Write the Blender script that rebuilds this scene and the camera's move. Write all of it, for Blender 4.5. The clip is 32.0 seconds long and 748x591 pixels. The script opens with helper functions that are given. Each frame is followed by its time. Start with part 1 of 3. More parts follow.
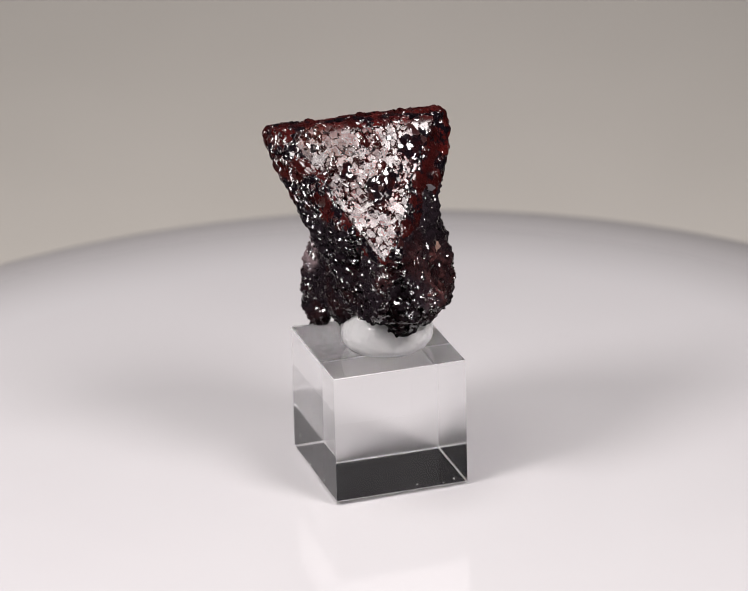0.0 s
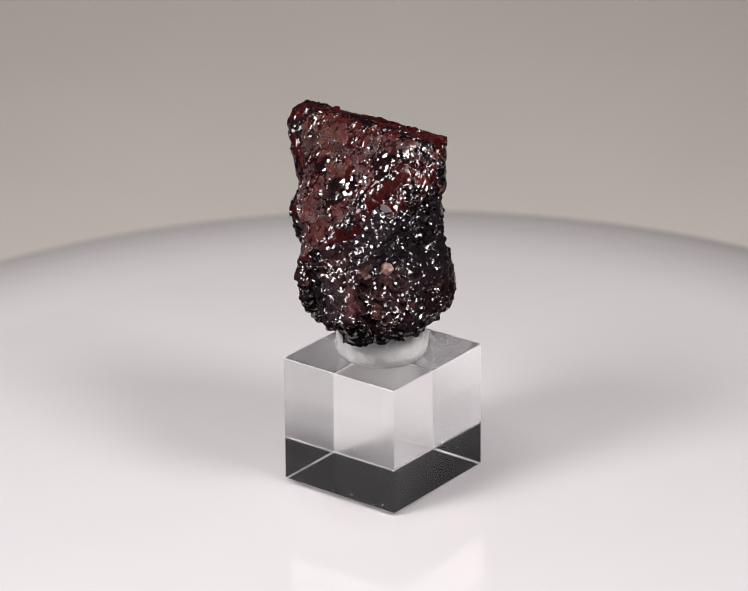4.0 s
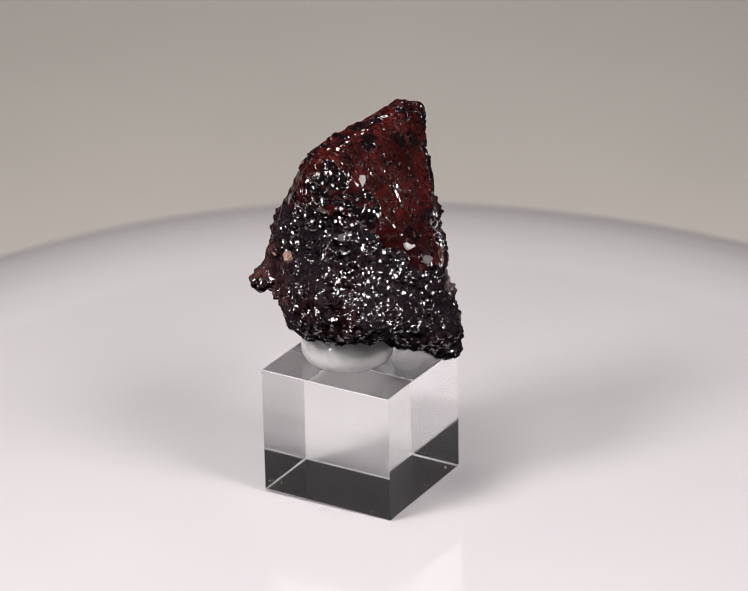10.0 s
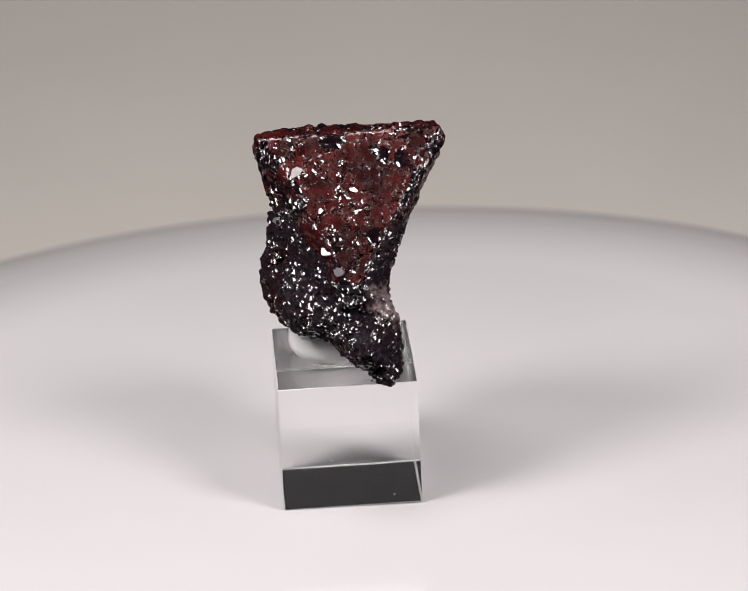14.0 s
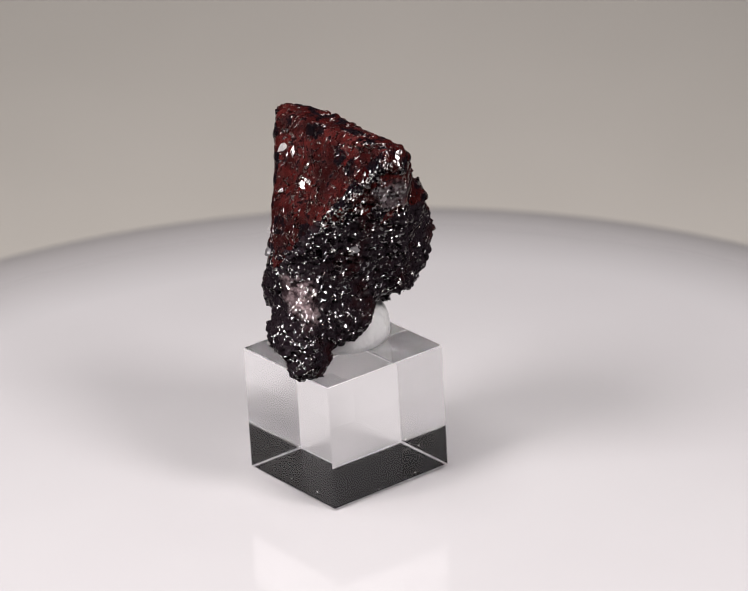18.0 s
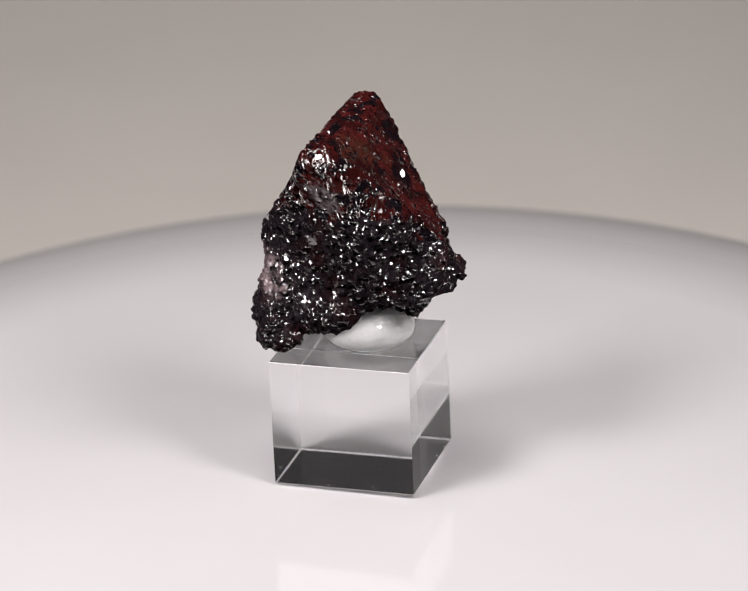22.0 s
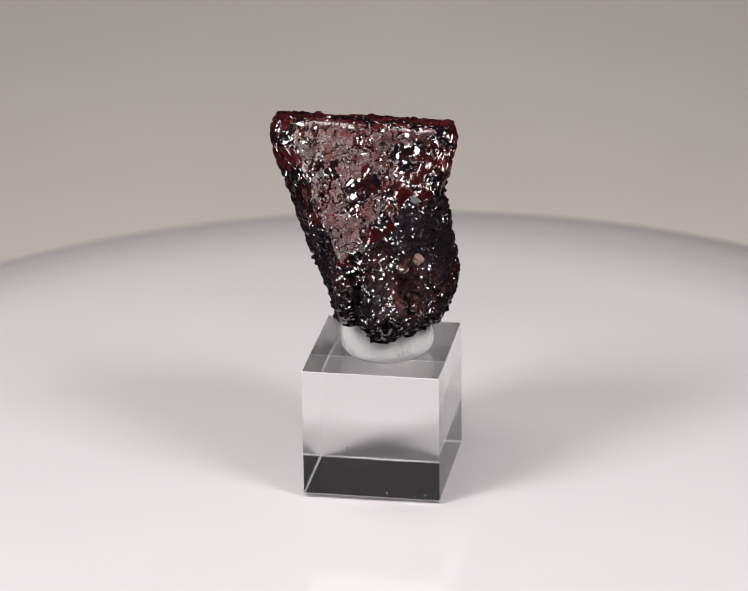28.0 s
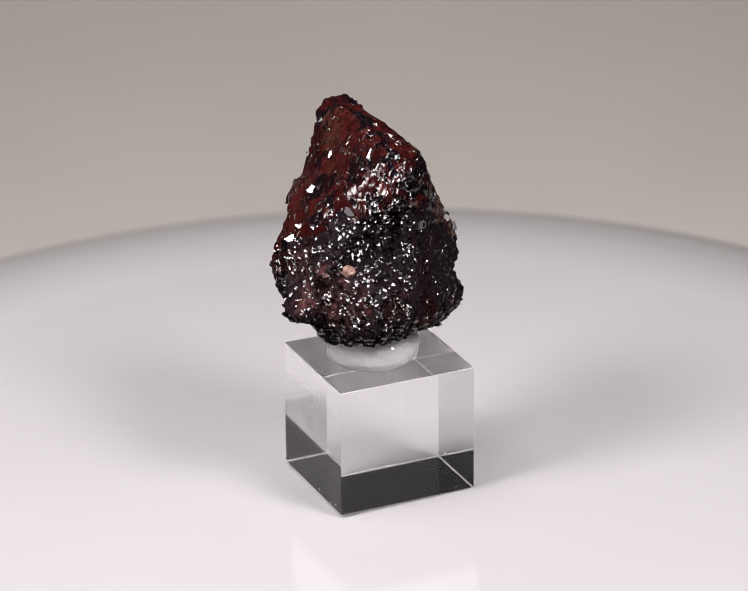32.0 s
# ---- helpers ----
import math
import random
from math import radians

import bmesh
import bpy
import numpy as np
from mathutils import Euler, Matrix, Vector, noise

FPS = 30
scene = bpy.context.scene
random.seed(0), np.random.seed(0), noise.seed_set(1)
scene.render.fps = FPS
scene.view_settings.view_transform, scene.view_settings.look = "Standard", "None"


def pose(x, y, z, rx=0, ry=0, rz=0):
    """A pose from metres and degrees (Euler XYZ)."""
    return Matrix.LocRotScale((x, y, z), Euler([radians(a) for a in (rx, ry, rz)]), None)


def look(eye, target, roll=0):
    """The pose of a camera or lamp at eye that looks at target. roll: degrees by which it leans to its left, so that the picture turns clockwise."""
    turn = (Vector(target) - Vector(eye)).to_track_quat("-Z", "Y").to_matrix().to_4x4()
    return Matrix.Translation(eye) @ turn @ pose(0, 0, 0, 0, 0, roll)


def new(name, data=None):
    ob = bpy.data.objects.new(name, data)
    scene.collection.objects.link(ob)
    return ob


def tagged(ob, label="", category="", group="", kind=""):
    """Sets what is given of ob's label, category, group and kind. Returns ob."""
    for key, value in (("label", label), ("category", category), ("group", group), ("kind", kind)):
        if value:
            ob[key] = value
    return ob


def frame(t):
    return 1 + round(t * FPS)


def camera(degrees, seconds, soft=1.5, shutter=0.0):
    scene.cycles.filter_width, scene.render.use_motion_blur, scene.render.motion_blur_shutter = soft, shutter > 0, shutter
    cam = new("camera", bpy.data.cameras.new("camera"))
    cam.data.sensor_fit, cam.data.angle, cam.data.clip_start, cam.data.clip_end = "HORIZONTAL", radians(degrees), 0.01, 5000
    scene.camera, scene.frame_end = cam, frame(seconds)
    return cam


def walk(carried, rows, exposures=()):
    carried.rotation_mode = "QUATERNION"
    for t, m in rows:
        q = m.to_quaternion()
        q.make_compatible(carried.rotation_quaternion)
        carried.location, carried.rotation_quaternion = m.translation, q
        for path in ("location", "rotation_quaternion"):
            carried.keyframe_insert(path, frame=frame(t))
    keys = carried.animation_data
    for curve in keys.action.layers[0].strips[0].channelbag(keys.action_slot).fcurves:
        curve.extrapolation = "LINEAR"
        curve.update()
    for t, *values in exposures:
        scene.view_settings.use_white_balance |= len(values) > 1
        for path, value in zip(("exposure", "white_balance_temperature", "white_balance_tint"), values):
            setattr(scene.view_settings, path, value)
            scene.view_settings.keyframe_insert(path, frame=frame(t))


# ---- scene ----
cam = camera(11.19, 32.0, soft=0.8)
EYE = Vector((0.0, -0.635211, 0.307385))
cam.data.dof.use_dof, cam.data.dof.focus_distance, cam.data.dof.aperture_fstop = True, 0.68, 23.0
AIM = Vector((0.0, -0.635211, 0.307385)) + Vector((0.003686, 0.918973, -0.394303))
walk(cam, [(0.0, look(EYE, AIM, -1.81)), (32.0, look(EYE, AIM, -1.81))])

# ---- world and lamps ----
world = bpy.data.worlds.new("dim_room")
world.use_nodes = True
world.node_tree.nodes["Background"].inputs[0].default_value = (0.46, 0.47, 0.52, 1)
world.node_tree.nodes["Background"].inputs[1].default_value = 0.02
scene.world = world
scene.view_settings.exposure = 0.0
scene.cycles.caustics_refractive = scene.cycles.caustics_reflective = True
scene.cycles.blur_glossy = 0.3


def panel_lamp(name, eye, target, size, watts, colour):
    """A small soft panel lamp that stands in front of and above the turntable."""
    data = bpy.data.lights.new(name, "AREA")
    data.shape, data.size, data.energy, data.color = "DISK", size, watts, colour
    ob = new(name, data)
    ob.matrix_world = look(eye, target)
    return ob


panel_lamp("panel_lamp_left", (-0.195, -0.12, 0.28), (0, 0.02, 0.03), 0.11, 0.80, (1.0, 0.944, 0.94))
panel_lamp("panel_lamp_right", (0.168, -0.15, 0.285), (0, 0.02, 0.03), 0.11, 0.71, (1.0, 0.944, 0.94))
panel_lamp("panel_lamp_overhead", (-0.05, -0.04, 0.49), (-0.02, -0.02, 0), 0.19, 1.17, (1.0, 0.948, 0.935))


# ---- materials ----
STONE_BASE = (1.2, -1.7, 28.0)

class Nodes:
    """Short forms for building node materials."""

    def __init__(self, name):
        self.mat = bpy.data.materials.new(name)
        self.mat.use_nodes = True
        self.tree = self.mat.node_tree
        self.bsdf = self.tree.nodes["Principled BSDF"]
        self.coord = self.add("ShaderNodeTexCoord").outputs["Object"]

    def add(self, kind, **settings):
        node = self.tree.nodes.new(kind)
        for key, value in settings.items():
            setattr(node, key, value)
        return node

    def link(self, a, b):
        if isinstance(a, (int, float, tuple)):
            b.default_value = a
        else:
            self.tree.links.new(a, b)

    def noise(self, scale, detail=4.0, rough=0.55, where=None):
        n = self.add("ShaderNodeTexNoise")
        n.inputs["Scale"].default_value, n.inputs["Detail"].default_value, n.inputs["Roughness"].default_value = scale, detail, rough
        self.link(where or self.coord, n.inputs["Vector"])
        return n.outputs["Fac"]

    def noise_colour(self, scale):
        n = self.add("ShaderNodeTexNoise")
        n.inputs["Scale"].default_value, n.inputs["Detail"].default_value = scale, 2.0
        self.link(self.coord, n.inputs["Vector"])
        return n.outputs["Color"]

    def cells(self, scale, feature="F1", where=None):
        n = self.add("ShaderNodeTexVoronoi", feature=feature)
        n.inputs["Scale"].default_value = scale
        self.link(where or self.coord, n.inputs["Vector"])
        return n

    def ramp(self, fac, low, high, a=0.0, b=1.0):
        n = self.add("ShaderNodeMapRange", interpolation_type="SMOOTHSTEP")
        for i, v in enumerate((fac, low, high, a, b)):
            self.link(v, n.inputs[i])
        return n.outputs[0]

    def math(self, op, a, b=0.0):
        n = self.add("ShaderNodeMath", operation=op)
        self.link(a, n.inputs[0]), self.link(b, n.inputs[1])
        return n.outputs[0]

    def vec(self, op, a, b=(0, 0, 0), scale=1.0):
        n = self.add("ShaderNodeVectorMath", operation=op)
        self.link(a, n.inputs[0])
        self.link(scale, n.inputs["Scale"]) if op == "SCALE" else self.link(b, n.inputs[1])
        return n.outputs[0]

    def mix(self, fac, a, b):
        n = self.add("ShaderNodeMix", data_type="RGBA")
        self.link(fac, n.inputs[0]), self.link(a, n.inputs[6]), self.link(b, n.inputs[7])
        return n.outputs[2]

    def bump(self, height, strength, distance, normal=None):
        n = self.add("ShaderNodeBump")
        n.inputs["Strength"].default_value, n.inputs["Distance"].default_value = strength, distance
        self.link(height, n.inputs["Height"])
        if normal is not None:
            self.link(normal, n.inputs["Normal"])
        return n.outputs[0]

    def set(self, **values):
        for key, value in values.items():
            self.link(value, self.bsdf.inputs[key.replace("_", " ")])
        return self.mat


def white_gloss():
    n = Nodes("white_glossy_plastic")
    wide, fine = n.noise(14, 3), n.noise(900, 2)
    col = n.mix(n.ramp(wide, 0.3, 0.7), (0.665, 0.65, 0.665, 1), (0.685, 0.672, 0.685, 1))
    rough = n.ramp(n.noise(60, 3), 0.3, 0.75, 0.05, 0.09)
    return n.set(Base_Color=col, Roughness=rough, IOR=1.65, Normal=n.bump(fine, 0.02, 0.0005))


def table_paint():
    n = Nodes("warm_grey_paper")
    col = n.mix(n.ramp(n.noise(5, 3), 0.3, 0.7), (0.745, 0.712, 0.655, 1), (0.785, 0.75, 0.695, 1))
    return n.set(Base_Color=col, Roughness=n.ramp(n.noise(30), 0.3, 0.7, 0.5, 0.62), Normal=n.bump(n.noise(1200, 2), 0.05, 0.0004))


def rim_with_painted_shade():
    """White plastic, its colour darkened towards the edge to paint in the rim's shade."""
    n = Nodes("white_plastic_with_painted_edge_shade")
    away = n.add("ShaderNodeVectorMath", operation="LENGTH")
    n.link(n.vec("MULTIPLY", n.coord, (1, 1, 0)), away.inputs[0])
    shade_at = n.math("ADD", away.outputs["Value"], n.math("MULTIPLY", n.noise(40, 3), 0.003))
    # Less painted shade on the side where the warped rim stands up.
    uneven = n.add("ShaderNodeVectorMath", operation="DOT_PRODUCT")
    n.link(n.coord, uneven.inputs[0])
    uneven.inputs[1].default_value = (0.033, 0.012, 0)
    shade_at = n.math("ADD", shade_at, uneven.outputs["Value"])
    col = n.mix(n.ramp(shade_at, 0.100, 0.1440), (0.672, 0.660, 0.674, 1), (0.40, 0.385, 0.385, 1))
    return n.set(Base_Color=col, Roughness=n.ramp(shade_at, 0.1165, 0.130, 0.08, 0.4), IOR=1.6)


def table_wood():
    n = Nodes("brown_table_wood")
    grain = n.noise(8, 6, 0.7)
    return n.set(Base_Color=n.mix(grain, (0.16, 0.09, 0.05, 1), (0.28, 0.17, 0.10, 1)), Roughness=0.45, Normal=n.bump(grain, 0.1, 0.001))


def room_paint(name, colour):
    n = Nodes(name)
    dark = tuple(0.9 * c for c in colour[:3]) + (1,)
    return n.set(Base_Color=n.mix(n.noise(3, 4), colour, dark), Roughness=0.8, Normal=n.bump(n.noise(250, 3), 0.1, 0.001))


def clear_plastic(name, ior, rough, tint, clear=1.0):
    n = Nodes(name)
    return n.set(Base_Color=tint, Roughness=rough, IOR=ior, Transmission_Weight=clear)


def gel():
    n = Nodes("milky_gel_putty")
    wav = n.noise(170, 3)
    return n.set(Base_Color=(0.995, 0.995, 0.998, 1), Roughness=0.03, IOR=1.7, Transmission_Weight=0.05, Subsurface_Weight=0.9, Subsurface_Radius=(1.0, 1.0, 1.0), Subsurface_Scale=0.003, Normal=n.bump(wav, 0.45, 0.0030))


def facets(n, scale, tilt, curve, share=0.4, stretch=(1, 1, 1), rise=0.0):
    """Little domed plates, each leaning its own way from the direction of growth; a share of them is fresh and shining, the rest dull."""
    m = n.add("ShaderNodeMapping")
    m.inputs["Scale"].default_value = stretch
    n.link(n.coord, m.inputs["Vector"])
    wobble = n.add("ShaderNodeTexNoise")
    wobble.inputs["Scale"].default_value, wobble.inputs["Detail"].default_value = scale * 1.2, 2.0
    n.link(m.outputs[0], wobble.inputs["Vector"])
    bent = n.vec("SCALE", n.vec("SUBTRACT", wobble.outputs["Color"], (0.5, 0.5, 0.5)), scale=1.3 / scale)
    spot = n.vec("ADD", m.outputs[0], bent)
    v = n.cells(scale, where=spot)
    dome = n.vec("SCALE", n.vec("SUBTRACT", spot, v.outputs["Position"]), scale=n.math("MULTIPLY", curve, scale))
    split = n.add("ShaderNodeSeparateColor")
    n.link(v.outputs["Color"], split.inputs[0])
    pick = n.math("FRACT", n.math("MULTIPLY", n.math("ADD", split.outputs[0], split.outputs[2]), 7.31))
    fresh = n.math("LESS_THAN", pick, share)
    lean = n.vec("ADD", n.vec("SCALE", n.vec("SUBTRACT", v.outputs["Color"], (0.5, 0.5, 0.5)), scale=tilt), dome)
    return grown(n, lean, rise), fresh


def zone(n, x, y, z, inner, outer):
    """One inside a patch round a place on the stone, fading out with an uneven border."""
    centre = tuple(0.001 * (c - o) for c, o in zip((x, y, z), STONE_BASE))
    d = n.add("ShaderNodeVectorMath", operation="DISTANCE")
    n.link(n.coord, d.inputs[0]), n.link(centre, d.inputs[1])
    uneven = n.math("ADD", d.outputs["Value"], n.math("MULTIPLY", n.noise(300, 4), 0.006))
    return n.ramp(uneven, 0.001 * inner + 0.003, 0.001 * outer + 0.003, 1.0, 0.0)


def plates(n, scale, lean, crack_lean, width):
    """Flat plates with fine cracks between them, each plate leaning a little its own way; the crack's sides lean outwards."""
    bent = n.vec("SCALE", n.vec("SUBTRACT", n.noise_colour(scale * 1.5), (0.5, 0.5, 0.5)), scale=0.9 / scale)
    spot = n.vec("ADD", n.coord, bent)
    v = n.cells(scale, where=spot)
    edge = n.cells(scale, "DISTANCE_TO_EDGE", spot).outputs["Distance"]
    crack = n.ramp(edge, n.math("MULTIPLY", width, 0.35), width, 1.0, 0.0)
    out = n.vec("SCALE", n.vec("SUBTRACT", spot, v.outputs["Position"]), scale=n.math("MULTIPLY", crack, crack_lean * scale))
    tip = n.vec("SCALE", n.vec("SUBTRACT", v.outputs["Color"], (0.5, 0.5, 0.5)), scale=lean)
    return n.vec("ADD", tip, out), crack


def blebs(n, scale, reach, share, lean, stretch):
    """Scattered small domes: how far each leans out from its own middle, and a mask of them."""
    m = n.add("ShaderNodeMapping")
    m.inputs["Scale"].default_value = stretch
    n.link(n.coord, m.inputs["Vector"])
    bent = n.vec("SCALE", n.vec("SUBTRACT", n.noise_colour(scale * 1.8), (0.5, 0.5, 0.5)), scale=0.7 / scale)
    spot = n.vec("ADD", m.outputs[0], bent)
    v = n.cells(scale, where=spot)
    split = n.add("ShaderNodeSeparateColor")
    n.link(v.outputs["Color"], split.inputs[0])
    size = n.math("MULTIPLY", n.math("ADD", 0.45, n.math("MULTIPLY", split.outputs[1], 0.55)), reach)
    mask = n.math("MULTIPLY", n.math("LESS_THAN", v.outputs["Distance"], size), n.math("LESS_THAN", split.outputs[0], share))
    away = n.vec("SUBTRACT", spot, v.outputs["Position"])
    return n.vec("SCALE", away, scale=n.math("MULTIPLY", mask, lean * scale)), mask


def grown(n, lean, rise=0.0):
    """The direction of growth, leaning by a vector, as a normal; ledges turn the steep parts upwards."""
    grow = n.add("ShaderNodeAttribute", attribute_name="growth").outputs["Vector"]
    t = n.add("ShaderNodeVectorTransform", vector_type="NORMAL", convert_from="OBJECT", convert_to="WORLD")
    split, up = n.add("ShaderNodeSeparateXYZ"), n.add("ShaderNodeCombineXYZ")
    n.link(grow, split.inputs[0])
    n.link(n.math("MULTIPLY", rise, n.math("SUBTRACT", 1.0, n.math("MAXIMUM", split.outputs[2], 0.0))), up.inputs[2])
    n.link(n.vec("ADD", n.vec("ADD", grow, lean), up.outputs[0]), t.inputs[0])
    return n.vec("NORMALIZE", t.outputs[0])


def blend(n, fac, a, b):
    m = n.add("ShaderNodeMix", data_type="VECTOR")
    n.link(fac, m.inputs[0]), n.link(a, m.inputs[4]), n.link(b, m.inputs[5])
    return n.vec("NORMALIZE", m.outputs[1])


def patches(n, places):
    """One inside any of a few uneven patches."""
    out = 0.0
    for place in places:
        out = n.math("MAXIMUM", out, zone(n, *place))
    return out


def crystal_mineral():
    n = Nodes("dark_red_crystal")
    flat, crack = plates(n, 700, 0.05, 2.2, n.ramp(n.noise(560, 3), 0.42, 0.62, 0.004, 0.15))
    broken = patches(n, ((-2.3, -10.6, 58.1, 1.6, 3.4), (0.6, -9.6, 59.6, 1.2, 2.6), (6.8, -6.5, 63.6, 2.4, 5.0), (4.5, -10.4, 58.2, 1.5, 3.0), (-7.5, -8.0, 61.5, 0.5, 1.6),
        (1.3, 12.6, 51.7, 1.2, 2.5), (0.6, 2.9, 67.4, 1.5, 3.4), (-8.3, 4.1, 65.4, 1.0, 2.4), (-12.0, 4.5, 64.0, 0.6, 2.0), (-6.0, 11.5, 52.0, 0.8, 2.2)))
    pits = n.ramp(n.noise(520, 5, 0.7), 0.585, 0.605)
    broken = n.math("MAXIMUM", n.ramp(n.math("MULTIPLY", broken, n.math("ADD", 0.35, n.noise(900, 3))), 0.50, 0.56), pits)
    chips, fresh = facets(n, 820, 0.75, 0.32, 0.75, (1.0, 1.0, 1.0), 0.1)
    dome, bleb = blebs(n, 480, 0.52, 0.30, 1.55, (1.0, 0.65, 0.65))
    knob, small = blebs(n, 980, 0.44, 0.27, 3.2, (1.0, 0.75, 0.75))
    bleb = n.math("MAXIMUM", bleb, small)
    normal = blend(n, broken, grown(n, n.vec("ADD", flat, n.vec("ADD", dome, knob))), chips)
    red = n.mix(n.ramp(n.noise(210, 5, 0.65), 0.38, 0.62), (0.024, 0.003, 0.003, 1), (0.080, 0.010, 0.009, 1))
    ochre = patches(n, ((-12.4, -3.3, 66.7, 1.5, 4.5), (-8.2, -5.2, 65.0, 1.5, 4.0), (-2.7, -8.2, 61.8, 0.5, 2.5)))
    col = n.mix(n.math("MULTIPLY", ochre, 0.28), red, (0.095, 0.040, 0.020, 1))
    col = n.mix(n.math("MULTIPLY", broken, n.ramp(n.noise(700, 3), 0.2, 0.5)), col, (0.006, 0.004, 0.006, 1))
    col = n.mix(n.math("MULTIPLY", bleb, 0.6), col, (0.020, 0.004, 0.004, 1))
    col = n.mix(n.math("MULTIPLY", crack, 0.5), col, (0.010, 0.004, 0.004, 1))
    normal = n.bump(n.noise(1500, 3), 0.16, 0.00010, normal)
    sharp = n.math("MAXIMUM", n.math("MAXIMUM", broken, bleb), crack)
    rough = n.ramp(sharp, 0.0, 1.0, n.ramp(n.noise(520, 3), 0.35, 0.65, 0.21, 0.31), 0.08)
    ior = n.ramp(broken, 0.0, 1.0, n.ramp(n.noise(700, 4), 0.35, 0.65, 1.6, 1.85), n.math("ADD", 1.35, n.math("MULTIPLY", fresh, 0.9)))
    ior = n.math("ADD", ior, n.math("MULTIPLY", bleb, 0.5))
    return n.set(Base_Color=col, Roughness=rough, IOR=ior, Normal=normal)


def bevel_mineral():
    """The smooth dark red bands beside the triangular faces."""
    n = Nodes("dark_red_smooth_bevel")
    normal, fresh = facets(n, 620, 0.60, 0.34, 0.8, (1.0, 1.0, 0.8), 0.25)
    black = n.ramp(n.noise(330, 6, 0.7), 0.45, 0.51)
    clean = patches(n, ((4.0, 11.2, 48.4, 2.2, 4.6), (5.6, 9.3, 52.6, 1.4, 3.4), (9.6, -7.2, 60.5, 1.5, 3.6), (6.5, -10.2, 56.6, 1.2, 3.0), (2.2, -15.0, 51.0, 1.2, 3.0)))
    black = n.math("MULTIPLY", black, n.math("SUBTRACT", 1.0, n.math("MULTIPLY", clean, 0.85)))
    fine, shine = facets(n, 1150, 1.05, 0.5, 0.7, (1, 1, 1), 0.5)
    normal = blend(n, black, normal, fine)
    red = n.mix(n.noise(240, 4), (0.020, 0.003, 0.003, 1), (0.056, 0.0075, 0.007, 1))
    col = n.mix(black, red, (0.006, 0.004, 0.006, 1))
    normal = n.bump(n.noise(1300, 3), 0.18, 0.00012, normal)
    rough = n.ramp(black, 0.0, 1.0, 0.16, 0.10)
    return n.set(Base_Color=col, Roughness=rough, IOR=n.ramp(black, 0.0, 1.0, 1.5, n.math("ADD", 1.18, n.math("MULTIPLY", shine, 0.8))), Normal=normal)


def ragged_mineral():
    """The upper ends of the crystal: melted-looking dark red with bright slips, and black steely patches."""
    n = Nodes("dark_red_ragged_crystal")
    slips, fresh = facets(n, 800, 1.2, 0.5, 0.85, (1.3, 1.3, 0.62), 0.8)
    fine, shine = facets(n, 1250, 1.25, 0.6, 0.65, (1.1, 1.1, 0.8), 0.8)
    steel = n.ramp(n.noise(250, 6, 0.7), 0.47, 0.53)
    steel = n.math("MAXIMUM", steel, n.math("MULTIPLY", patches(n, ((12.0, 3.0, 63.8, 1.5, 3.5), (-17.0, 0.0, 58.0, 1.0, 3.5))), 0.9))
    normal = blend(n, steel, slips, fine)
    red = n.mix(n.ramp(n.noise(200, 5, 0.6), 0.35, 0.65), (0.020, 0.003, 0.003, 1), (0.064, 0.009, 0.008, 1))
    bright = patches(n, ((12.6, -3.6, 62.4, 1.2, 3.6), (13.0, -2.8, 64.4, 0.8, 2.6)))
    red = n.mix(n.math("MULTIPLY", bright, 0.6), red, (0.115, 0.011, 0.009, 1))
    col = n.mix(steel, red, (0.006, 0.004, 0.006, 1))
    grey = patches(n, ((-16.9, -0.2, 58.8, 2.4, 4.2),))
    col = n.mix(n.math("MULTIPLY", grey, n.ramp(n.noise(800, 4), 0.3, 0.55)), col, (0.105, 0.078, 0.086, 1))
    normal = n.bump(n.noise(1500, 3), 0.2, 0.00010, normal)
    rough = n.ramp(steel, 0.0, 1.0, 0.15, 0.09)
    pick = n.ramp(steel, 0.0, 1.0, fresh, shine)
    return n.set(Base_Color=col, Roughness=rough, IOR=n.math("ADD", 1.18, n.math("MULTIPLY", pick, 0.80)), Normal=normal)


